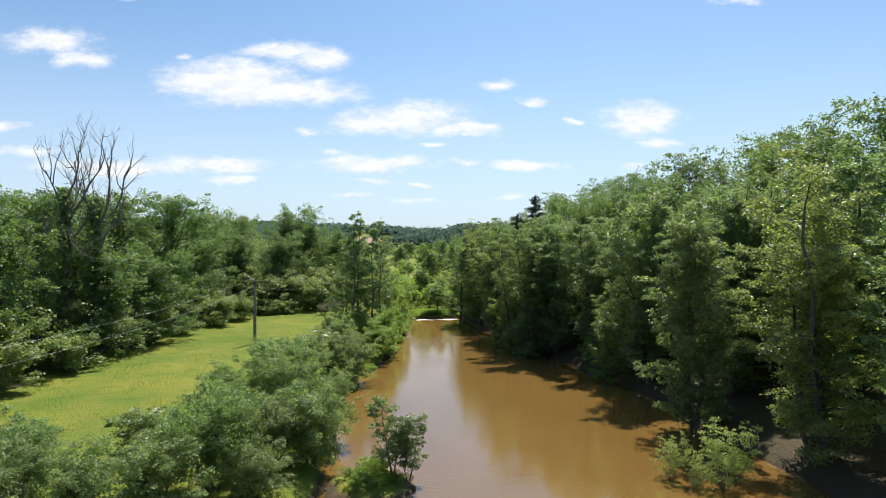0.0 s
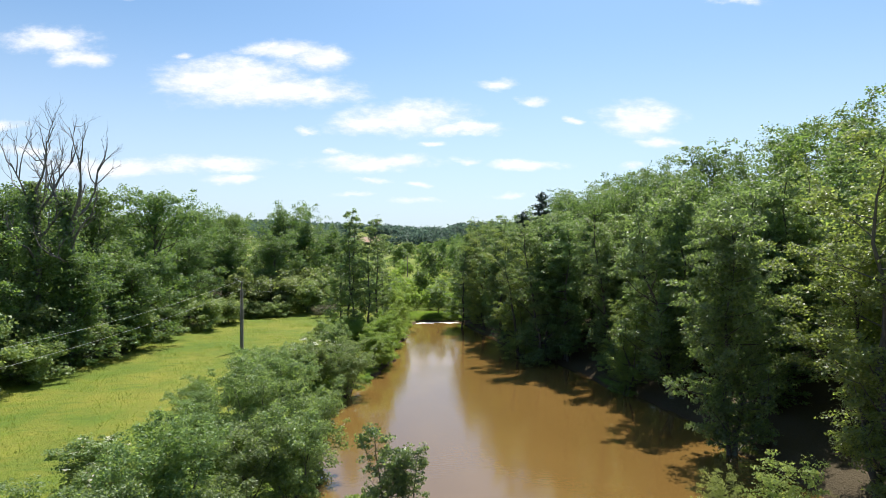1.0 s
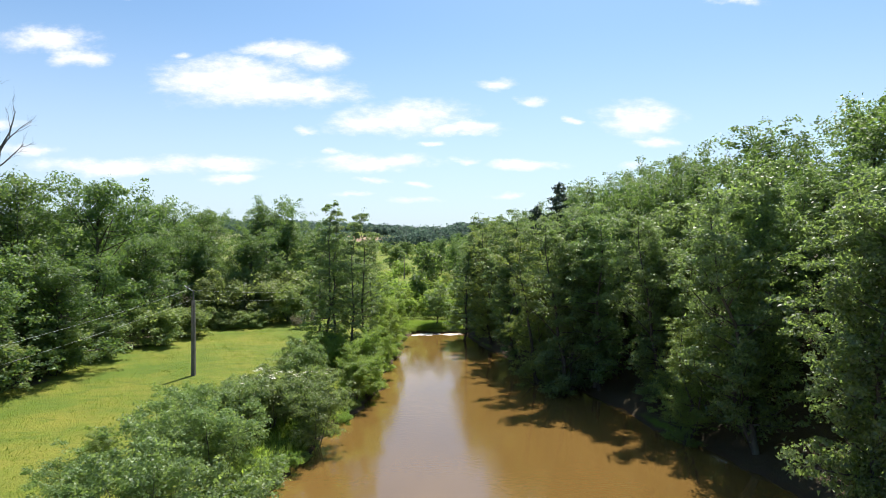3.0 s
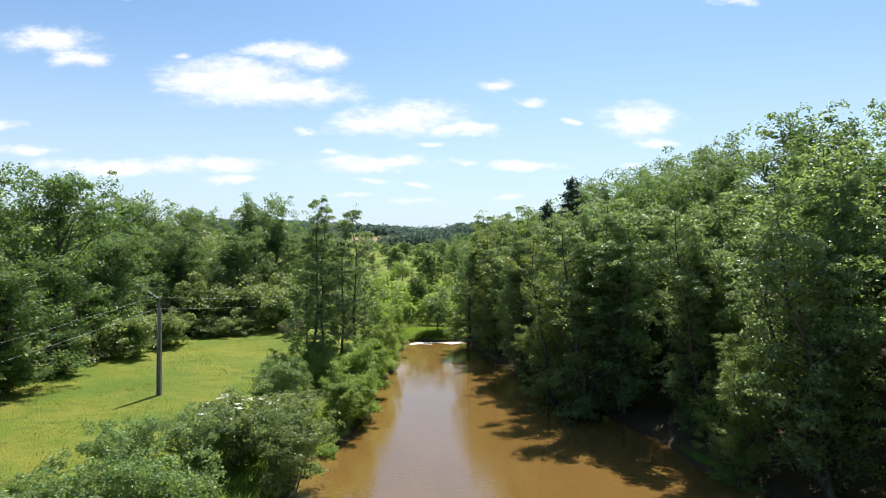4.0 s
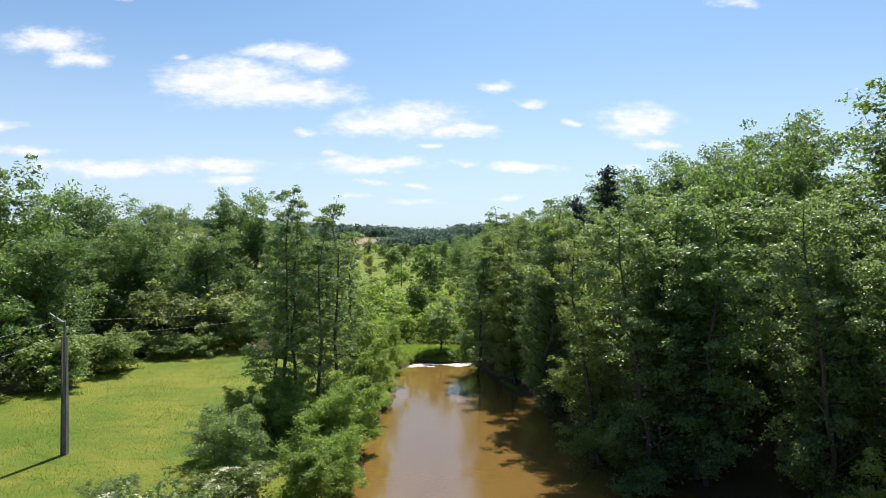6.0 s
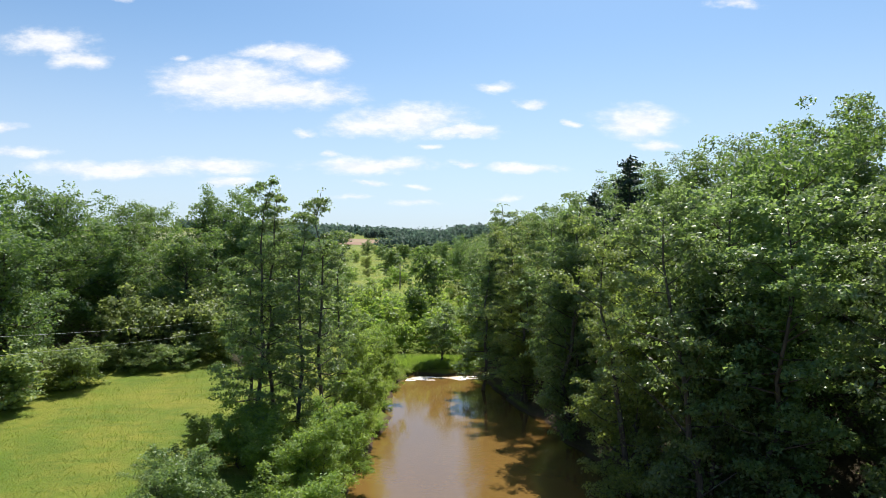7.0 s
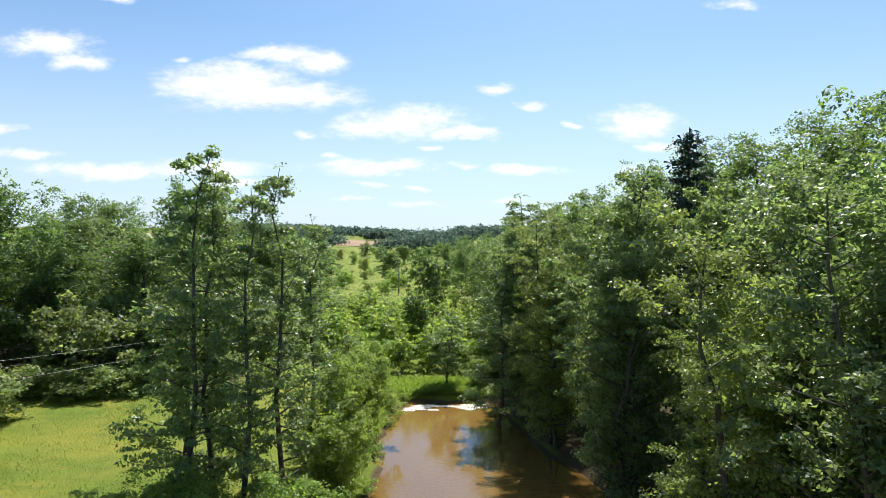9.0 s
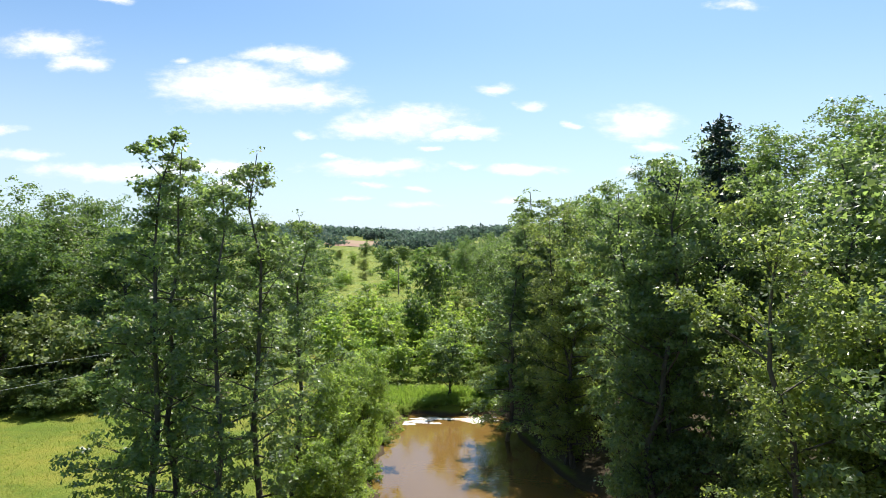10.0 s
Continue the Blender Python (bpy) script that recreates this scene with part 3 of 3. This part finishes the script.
def elder(x, y, top):
    """An elder bush with flat white flower heads."""
    root = plant("elder", "elder_bush", x, y, top, "elder bush with flat white flower heads", "bush", "flowering elders", wide=1.1)
    rng = np.random.default_rng(int(abs(x * 10)))
    n, each = 20, 22
    a, r = rng.uniform(0, 6.28, n), 1.9 * np.sqrt(rng.uniform(.05, 1, n))
    head = np.stack([np.cos(a) * r, np.sin(a) * r, 3.15 - .28 * r ** 2 + rng.normal(size=n) * .12], 1)
    at = np.repeat(head, each, 0) + rng.normal(size=(n * each, 3)) * [.085, .085, .02]
    me = leaf_mesh("blossom", rng, at, rng.uniform(.03, .055, n * each), np.tile([0, 0, 1.0], (n * each, 1)), 0.8, 2.0)
    tagged(put("blossom", me, FLOWER, root), "creamy white flower heads", kind="stuff")


for x, y, top in [(-16.6, 33, 3.6), (-11.2, 55.2, 4.5), (-14.8, 31, 3.0), (-9.9, 62, 3.0)]:
    elder(x, y, top)

# the islet with its small tree, and the bush standing in the shallows
v, f = sheet(np.linspace(-6.6, -1.2, 22), np.linspace(28.4, 34.6, 22), lambda a, b: np.maximum(-.4, .5 - ((a + 4) / 2.6) ** 2 * .6 - ((b - 31.5) / 2.8) ** 2 * .6 + .1 * np.sin(a * 4) * np.sin(b * 3)))
tagged(put("islet", smooth(mesh_of("islet", v, f)), GROUND), "small grassy islet in the muddy pond", "islet", kind="structure")
plant("young", "willow_tree", -2.85, 32.3, 4.6, "small two-stemmed willow on the islet", group="", wide=1.0, base=.25)
plant("young", "willow_tree", -2.1, 32.0, 3.6, "small leafy willow on the islet", group="", wide=.8, base=.15)
for x, y, top in [(-4.2, 31.2, 1.1), (-3.6, 32.8, 1.1), (-5.0, 31.8, 1.0), (-3.6, 30.6, .9), (-4.6, 30.4, .9), (-2.9, 31.4, .8), (-4.2, 32.6, 1.1)]:
    plant("herb", "reed_clump", x, y, top, "low bright green growth on the islet", "plant", "low plants on the islet", wide=.8, base=.2)
for x, y, top, wd in [(14.3, 31.2, 3.7, .9), (11.9, 32.8, 2.5, .6), (13.0, 31.6, 1.8, .6)]:
    plant("pale", "willow_bush", x, y, top, "sunlit willow bush standing in the shallow water", "bush", "bushes in the shallows", wide=wd, base=-.15)

# head of the pond
plant("young", "willow_tree", -1.2, 102.6, 6.6, "young leafy tree on the grassy dam", wide=1.2)
for x, y, top in [(1.6, 103, 3.4), (3.0, 104, 3.2)]:
    plant("fresh", "willow_bush", x, y, top, "bright green leafy bush on the grassy dam", "bush", "bushes on the dam", wide=.8)

for x, y in [(-3.6, 100.9), (-2.9, 101.1), (-2.2, 100.8), (-.6, 100.9), (.2, 101.0), (-4.6, 100.2), (1.0, 101.2), (-1.4, 101.1)]:
    plant("herb", "reed_clump", x, y, float(land(x, y)) + dice.uniform(.6, .95), "dark green waterside plants on the dam edge", "plant", "plants on the dam edge", wide=.7)
for x, y in [(-8.9, 50.2), (-9.3, 48.4), (-8.6, 51.8), (-7.7, 57), (-7.2, 59.5), (-8.8, 43), (-6.1, 66.5), (-5.7, 76), (-5.5, 82), (-5.6, 88), (-5.4, 94), (-5.6, 97.5)]:
    plant("herb", "reed_clump", x, y, float(land(x, y)) + dice.uniform(.6, 1.1), "bright green waterside plants at the pond edge", "plant", "plants at the pond edge", wide=.9)

# shrubs of the valley floor
for x, y, top in [(-8, 108, 4.6), (-5, 107.5, 4.2), (-2.4, 109, 5.2), (0.6, 108, 4.2), (3, 110, 5.5), (-10.5, 111, 5.4), (-6.5, 113, 5.6), (-.6, 114, 4.8), (2, 118, 6.5), (-13, 115, 6), (-4.6, 117, 6.4),
                  (-9, 119, 6), (-15, 124, 6.4), (-11, 128, 6.6), (-1, 124, 6)]:
    plant("valley", "willow_bush", x, y, top, "pale green willow shrub on the marshy valley floor", "bush", "valley shrubs")
plant("valley_tree", "oak_tree", -3.0, 132, 12.0, "round dark green tree on the valley floor", wide=.8)
plant("valley_tree", "oak_tree", -4.6, 118, 8.8, "dark green round tree on the valley floor", wide=.6)
for i in range(110):
    y = 122 * (430 / 122) ** ((i + dice.random()) / 110)
    x = dice.uniform(-.26, .02) * y + 4
    tall = dice.choice((2.2, 2.8, 3.4, 4.2, 5.2))
    plant(dice.choice(("valley", "valley", "valley_fresh")), "willow_bush", x, y, float(land(x, y)) + tall, "green shrub scattered on the valley floor", "bush", "valley shrubs", wide=1.15)
for i in range(26):
    y = 180 * (430 / 180) ** ((i + dice.random()) / 26)
    x = dice.choice((dice.uniform(-.30, -.17), dice.uniform(-.17, .0), dice.uniform(.0, .1))) * y
    plant("valley_tree", "oak_tree", x, y, float(land(x, y)) + dice.uniform(6.5, 10), "leafy green tree in the valley hedges", group="valley trees", wide=1.1)


def far_wood(name, seed, count, near, reach, left, right, label, size=1.25):
    """A distant wood or hedge: many small crowns of leaf clumps in one mesh, haze in their colour."""
    rng = np.random.default_rng(seed)
    y = rng.uniform(near, reach, count)
    x = rng.uniform(left, right, count) * y
    h = rng.uniform(6, 15, count)
    each = 80
    d = unit(rng.normal(size=(count, each, 3)))
    d[..., 2] = np.abs(d[..., 2]) * 1.3 - .35
    lumps = 1 + .22 * rng.normal(size=(count, each, 1))
    c = np.stack([x, y, land(x, y) + h * .5], 1)[:, None] + d * lumps * np.stack([h * .42, h * .42, h * .5], 1)[:, None]
    at = c.reshape(-1, 3)
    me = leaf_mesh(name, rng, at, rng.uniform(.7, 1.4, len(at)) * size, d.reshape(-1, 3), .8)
    return tagged(put(name, me, LEAF_HAZED), label, "wood", kind="stuff")


far_wood("distant_wood", 5, 700, 860, 1400, -.42, .22, "blue-green wood on the far ridge, haze put into its leaf colour", 1.9)
far_wood("distant_wood", 6, 280, 740, 900, -.12, .16, "green wood on the far slope, haze put into its leaf colour", 1.5)
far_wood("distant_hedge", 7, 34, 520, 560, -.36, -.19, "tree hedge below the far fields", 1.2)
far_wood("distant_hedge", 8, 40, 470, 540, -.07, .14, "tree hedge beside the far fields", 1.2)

def scrub(seed, count):
    """Knee-high to head-high growth over the valley floor, too dense to count."""
    rng = np.random.default_rng(seed)
    y = 103 * (440 / 103) ** rng.uniform(0, 1, count)
    x = rng.uniform(-.27, .05, count) * y + 3
    tall = rng.uniform(.4, 1.5, count) * (1 + .4 * np.sin(x * .35) * np.sin(y * .21))
    each = 20
    d = rng.normal(size=(count, each, 3)) * np.stack([tall * .55, tall * .55, tall * .28], 1)[:, None]
    at = (np.stack([x, y, land(x, y) + tall * .45], 1)[:, None] + d).reshape(-1, 3)
    size = np.repeat(.09 + .0006 * (y - 100), each) * rng.uniform(.7, 1.3, len(at))
    me = leaf_mesh("valley_scrub", rng, at, size, unit(d.reshape(-1, 3)), .5, .8)
    tagged(put("valley_scrub", me, LEAF_PALE), "rank yellow-green scrub on the marshy valley floor", "scrub", kind="stuff")


scrub(21, 4200)

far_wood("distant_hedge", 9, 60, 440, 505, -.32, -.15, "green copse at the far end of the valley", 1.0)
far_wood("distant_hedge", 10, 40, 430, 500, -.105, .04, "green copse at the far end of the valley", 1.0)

# ---------- fir ----------


def fir(x, y, top, label):
    rng = np.random.default_rng(int(y))
    base = float(land(x, y))
    h = top - base
    wood, at, out = ([], []), [], []
    tube(wood, [(0, 0, 0), (0, 0, h * .5), (.05, 0, h)], [.24, .14, .02], 7)
    for i in range(58):
        f = i / 58
        z = h * (.18 + .8 * f)
        length = (3.3 * (1 - f) ** .8 + .35) * rng.uniform(.75, 1.15)
        a = i * GOLD
        aim = np.array([math.cos(a), math.sin(a), rng.uniform(-.15, .25)])
        tip = np.array([0, 0, z]) + aim * length
        tube(wood, [(0, 0, z), tip * [.5, .5, 1], tip], [.04, .025, .008], 3)
        n = int(130 * (length / 2) + 30)
        g = rng.uniform(.12, 1, n)[:, None]
        at.append(np.array([0, 0, z]) + aim * length * g + rng.normal(size=(n, 3)) * [.24, .24, .13])
        out.append(np.tile(aim, (n, 1)))
    root = tagged(new("fir_tree"), label, "tree", "firs in the wood")
    root.location = (x, y, base - .1)
    put("trunk", joined("trunk", wood), BARK, root)
    at = np.concatenate(at)
    put("crown", leaf_mesh("crown", rng, at, rng.uniform(.14, .26, len(at)), np.concatenate(out), .3), LEAF_FIR, root)


fir(13.2, 88.4, 19.9, "dark conical fir rising above the wood")
fir(10.9, 90, 17.3, "smaller dark fir beside the tall fir")

# ---------- half-dead tree ----------


def dead_tree(x, y, top):
    rng = np.random.default_rng(int(-x))
    base = float(land(x, y))
    h = top - base
    root = tagged(new("dead_tree"), "half-dead tree with bare grey upper branches and ivy", "tree")
    root.location = (x, y, base - .1)
    trunk_part = ([], [])
    u = np.linspace(0, 1, 7)
    path = np.stack([.5 * np.sin(u * 2), u * 0, u * h * .62], 1)
    tube(trunk_part, path, .34 * (1 - u * .55), 8)
    put("trunk", joined("trunk", trunk_part), DEAD_WOOD, root)

    def fork(acc, start, aim, length, thick, depth):
        v = np.linspace(0, 1, 5)[:, None]
        line = start + aim * v * length + np.cumsum(rng.normal(size=(5, 3)) * .04 * length, 0) * (v > 0) + np.array([0, 0, .1 * length]) * v ** 2
        tube(acc, line, thick * (1 - v[:, 0] * .7), 5 if depth > 1 else 3)
        if depth:
            for c in range(4 if depth > 1 else 3):
                g = rng.uniform(.35, .98)
                at = np.array([np.interp(g, v[:, 0], line[:, q]) for q in range(3)])
                fork(acc, at, unit(aim + rng.normal(size=3) * .5 + [0, 0, .35]), length * rng.uniform(.35, .6), thick * .42, depth - 1)

    for i in range(8):
        limb = ([], [])
        a = i * GOLD + .4
        start = path[-1 - i // 3]
        tilt = radians(rng.uniform(58, 80) if i < 5 else rng.uniform(20, 45))
        fork(limb, start, np.array([math.cos(a) * math.cos(tilt), math.sin(a) * math.cos(tilt), math.sin(tilt)]), h * (.27 if i < 5 else .17), .15, 3)
        put("limb", joined("limb", limb), DEAD_WOOD, root, "bare grey limb")
    n = 9000
    g = rng.uniform(.02, .74, n)
    r = np.abs(rng.normal(size=n)) * np.interp(g, [0, .3, .6, .74], [1.5, 1.7, .9, .5])
    a = rng.uniform(0, 6.28, n)
    lump = .6 + .6 * np.sin(a * 2 + g * 19) ** 2
    at = np.stack([np.cos(a) * r * lump, np.sin(a) * r * lump, g * h], 1)
    put("ivy", leaf_mesh("ivy", rng, at, rng.uniform(.1, .2, n), unit(at * [1, 1, 0] + 1e-3)), LEAF_ALDER, root, "green ivy round the trunk")


dead_tree(-38, 60.6, 24.0)
dead_tree(-35.2, 61, 22.8)

# ---------- power line ----------


def box(lo, hi, taper=1.0):
    """A bevelled box from corner to corner; its top narrows by taper."""
    bm = bmesh.new()
    bmesh.ops.create_cube(bm, size=1.0)
    c, d = [(a + b) / 2 for a, b in zip(lo, hi)], [b - a for a, b in zip(lo, hi)]
    for vert in bm.verts:
        t = taper if vert.co.z > 0 else 1.0
        vert.co = Vector((c[0] + vert.co.x * d[0] * t, c[1] + vert.co.y * d[1] * t, c[2] + vert.co.z * d[2]))
    bmesh.ops.bevel(bm, geom=bm.edges[:], offset=min(d) * .12, segments=1, affect="EDGES")
    me = bpy.data.meshes.new("box")
    bm.to_mesh(me)
    bm.free()
    return me


def pole(x, y, tall, label):
    z = float(land(x, y)) - .3
    root = tagged(new("power_pole"), label, "power pole", "power line poles")
    root.location = (x, y, z)
    shaft = put("shaft", box((-.10, -.12, 0), (.10, .12, tall + .3), .5), CONCRETE, root)
    for side in (-1, 1):
        put("flange", box((side * .125 - .03, -.15, 0), (side * .125 + .03, .15, tall * .93), .55), CONCRETE, shaft)
    arm = ([], [])
    tube(arm, [(.04, 0, tall + .2), (-.4, 0, tall + .48), (-.8, 0, tall + .74)], [.03, .028, .025], 6)
    bracket = put("bracket", joined("bracket", arm), STEEL, root, "slanted steel bracket")
    ins = ([], [])
    tube(ins, [(-.45, 0, tall + .5), (-.45, 0, tall + .56), (-.45, 0, tall + .62), (-.45, 0, tall + .68)], [.035, .06, .04, .03], 8)
    put("insulator", joined("insulator", ins), GLASS_INS, bracket, "brown glazed insulator")
    ins = ([], [])
    tube(ins, [(-.06, 0, tall - .35), (-.2, 0, tall - .35), (-.26, 0, tall - .3), (-.26, 0, tall - .2)], [.03, .03, .05, .03], 8)
    put("insulator", joined("insulator", ins), GLASS_INS, root, "brown glazed insulator")
    return z + tall


POLES = [(-21.2, 8.0), (-21.8, 69.2), (-11, 186)]
tops = [pole(x, y, 7.3, "tapered grey concrete power pole in the meadow") for x, y in POLES]
for (x0, y0), (x1, y1), z0, z1, slack in zip(POLES, POLES[1:], tops, tops[1:], (.018, .03)):
    for dx, dz in ((-.45, .36), (-.26, -.52)):
        u = np.linspace(0, 1, 40)
        span = math.hypot(x1 - x0, y1 - y0)
        line = np.stack([x0 + dx + (x1 - x0) * u, y0 + (y1 - y0) * u, z0 + dz + (z1 - z0) * u - 4 * span * slack * u * (1 - u)], 1)
        acc = ([], [])
        tube(acc, line, np.full(40, .0055), 4)
        tagged(put("power_wire", joined("power_wire", acc), WIRE), "thin bare wire sagging between the poles", "wire", "power line wires")

# ---------- foam at the head of the pond ----------
rng = np.random.default_rng(12)


def foam(x, y, rx, ry):
    a = np.linspace(0, 2 * np.pi, 28, endpoint=False)
    edge = 1 + .18 * np.sin(a * 3 + x) + .14 * np.sin(a * 5 + y) + rng.normal(size=28) * .06
    rim = np.stack([x + np.cos(a) * rx * edge, y + np.sin(a) * ry * edge, a * 0 + .006 + rng.uniform(0, .004)], 1)
    inner = np.stack([x + np.cos(a) * rx * edge * .8, y + np.sin(a) * ry * edge * .8, .02 + rng.uniform(0, .02, 28)], 1)
    i = np.arange(28)
    j = (i + 1) % 28
    ring = np.stack([i, j, j + 28, i + 28], 1)
    fan = np.stack([i + 28, j + 28, i * 0 + 56], 1)
    tri = np.concatenate([ring[:, [0, 1, 2]], ring[:, [0, 2, 3]], fan])
    me = smooth(mesh_of("foam", np.concatenate([rim, inner, [[x, y, .035]]]), tri))
    tagged(put("foam", me, FOAM), "patch of whitish foam floating by the dam", "foam", "foam patches")


for i in range(26):
    x = rng.uniform(-4.6, 2.0)
    y = 99.75 - abs(rng.normal()) * .8 - (.6 if x < -3.4 else 0)
    rx, ry = rng.uniform(.3, 1.0), rng.uniform(.08, .32)
    foam(x, y, rx, ry)

# ---------- long grass ----------


def long_grass(name, x, y, height, width, mat, label):
    """Single blades standing on the ground, too many to count."""
    a, z = rng.uniform(0, 6.28, len(x)), land(x, y) - .02
    lean = rng.normal(size=(len(x), 2)) * height[:, None] * .55
    foot = np.stack([np.cos(a), np.sin(a), a * 0], 1) * (width * rng.uniform(.6, 1.3, len(x)))[:, None]
    mid = np.stack([x, y, z], 1)
    v = np.stack([mid - foot, mid + foot, mid + np.stack([lean[:, 0], lean[:, 1], height], 1)], 1)
    tagged(put(name, mesh_of(name, v.reshape(-1, 3), np.arange(len(x) * 3).reshape(-1, 3)), mat), label, "grass", kind="stuff")


n = 90000
x, y = rng.uniform(-34.5, -5, n), -25 + 138 * rng.uniform(0, 1, n) ** .8
keep = x < np.interp(y, SHORE_Y, SHORE_L) - .7
x, y = x[keep], y[keep]
tuft = np.clip(np.sin(x * .8 + 2) * np.sin(y * .55) + rng.normal(size=len(x)) * .5, -1, 1.2)
long_grass("meadow_grass", x, y, .07 + .09 * np.maximum(tuft, 0) + rng.uniform(0, .07, len(x)), .022, GRASS_BLADE, "long yellow-green meadow grass")
n = 9000
x, y = rng.uniform(-6.4, 3.2, n), 100.9 + 4.2 * rng.uniform(0, 1, n)
long_grass("dam_grass", x, y, rng.uniform(.15, .42, n), .04, LEAF_FRESH, "lush bright green grass on the dam")
n = 9000
y = rng.uniform(44, 100, n)
x = np.interp(y, SHORE_Y, SHORE_L) - rng.uniform(.3, 2.2, n)
long_grass("bank_grass", x, y, rng.uniform(.15, .45, n), .035, LEAF_FRESH, "lush bright green grass along the pond bank")
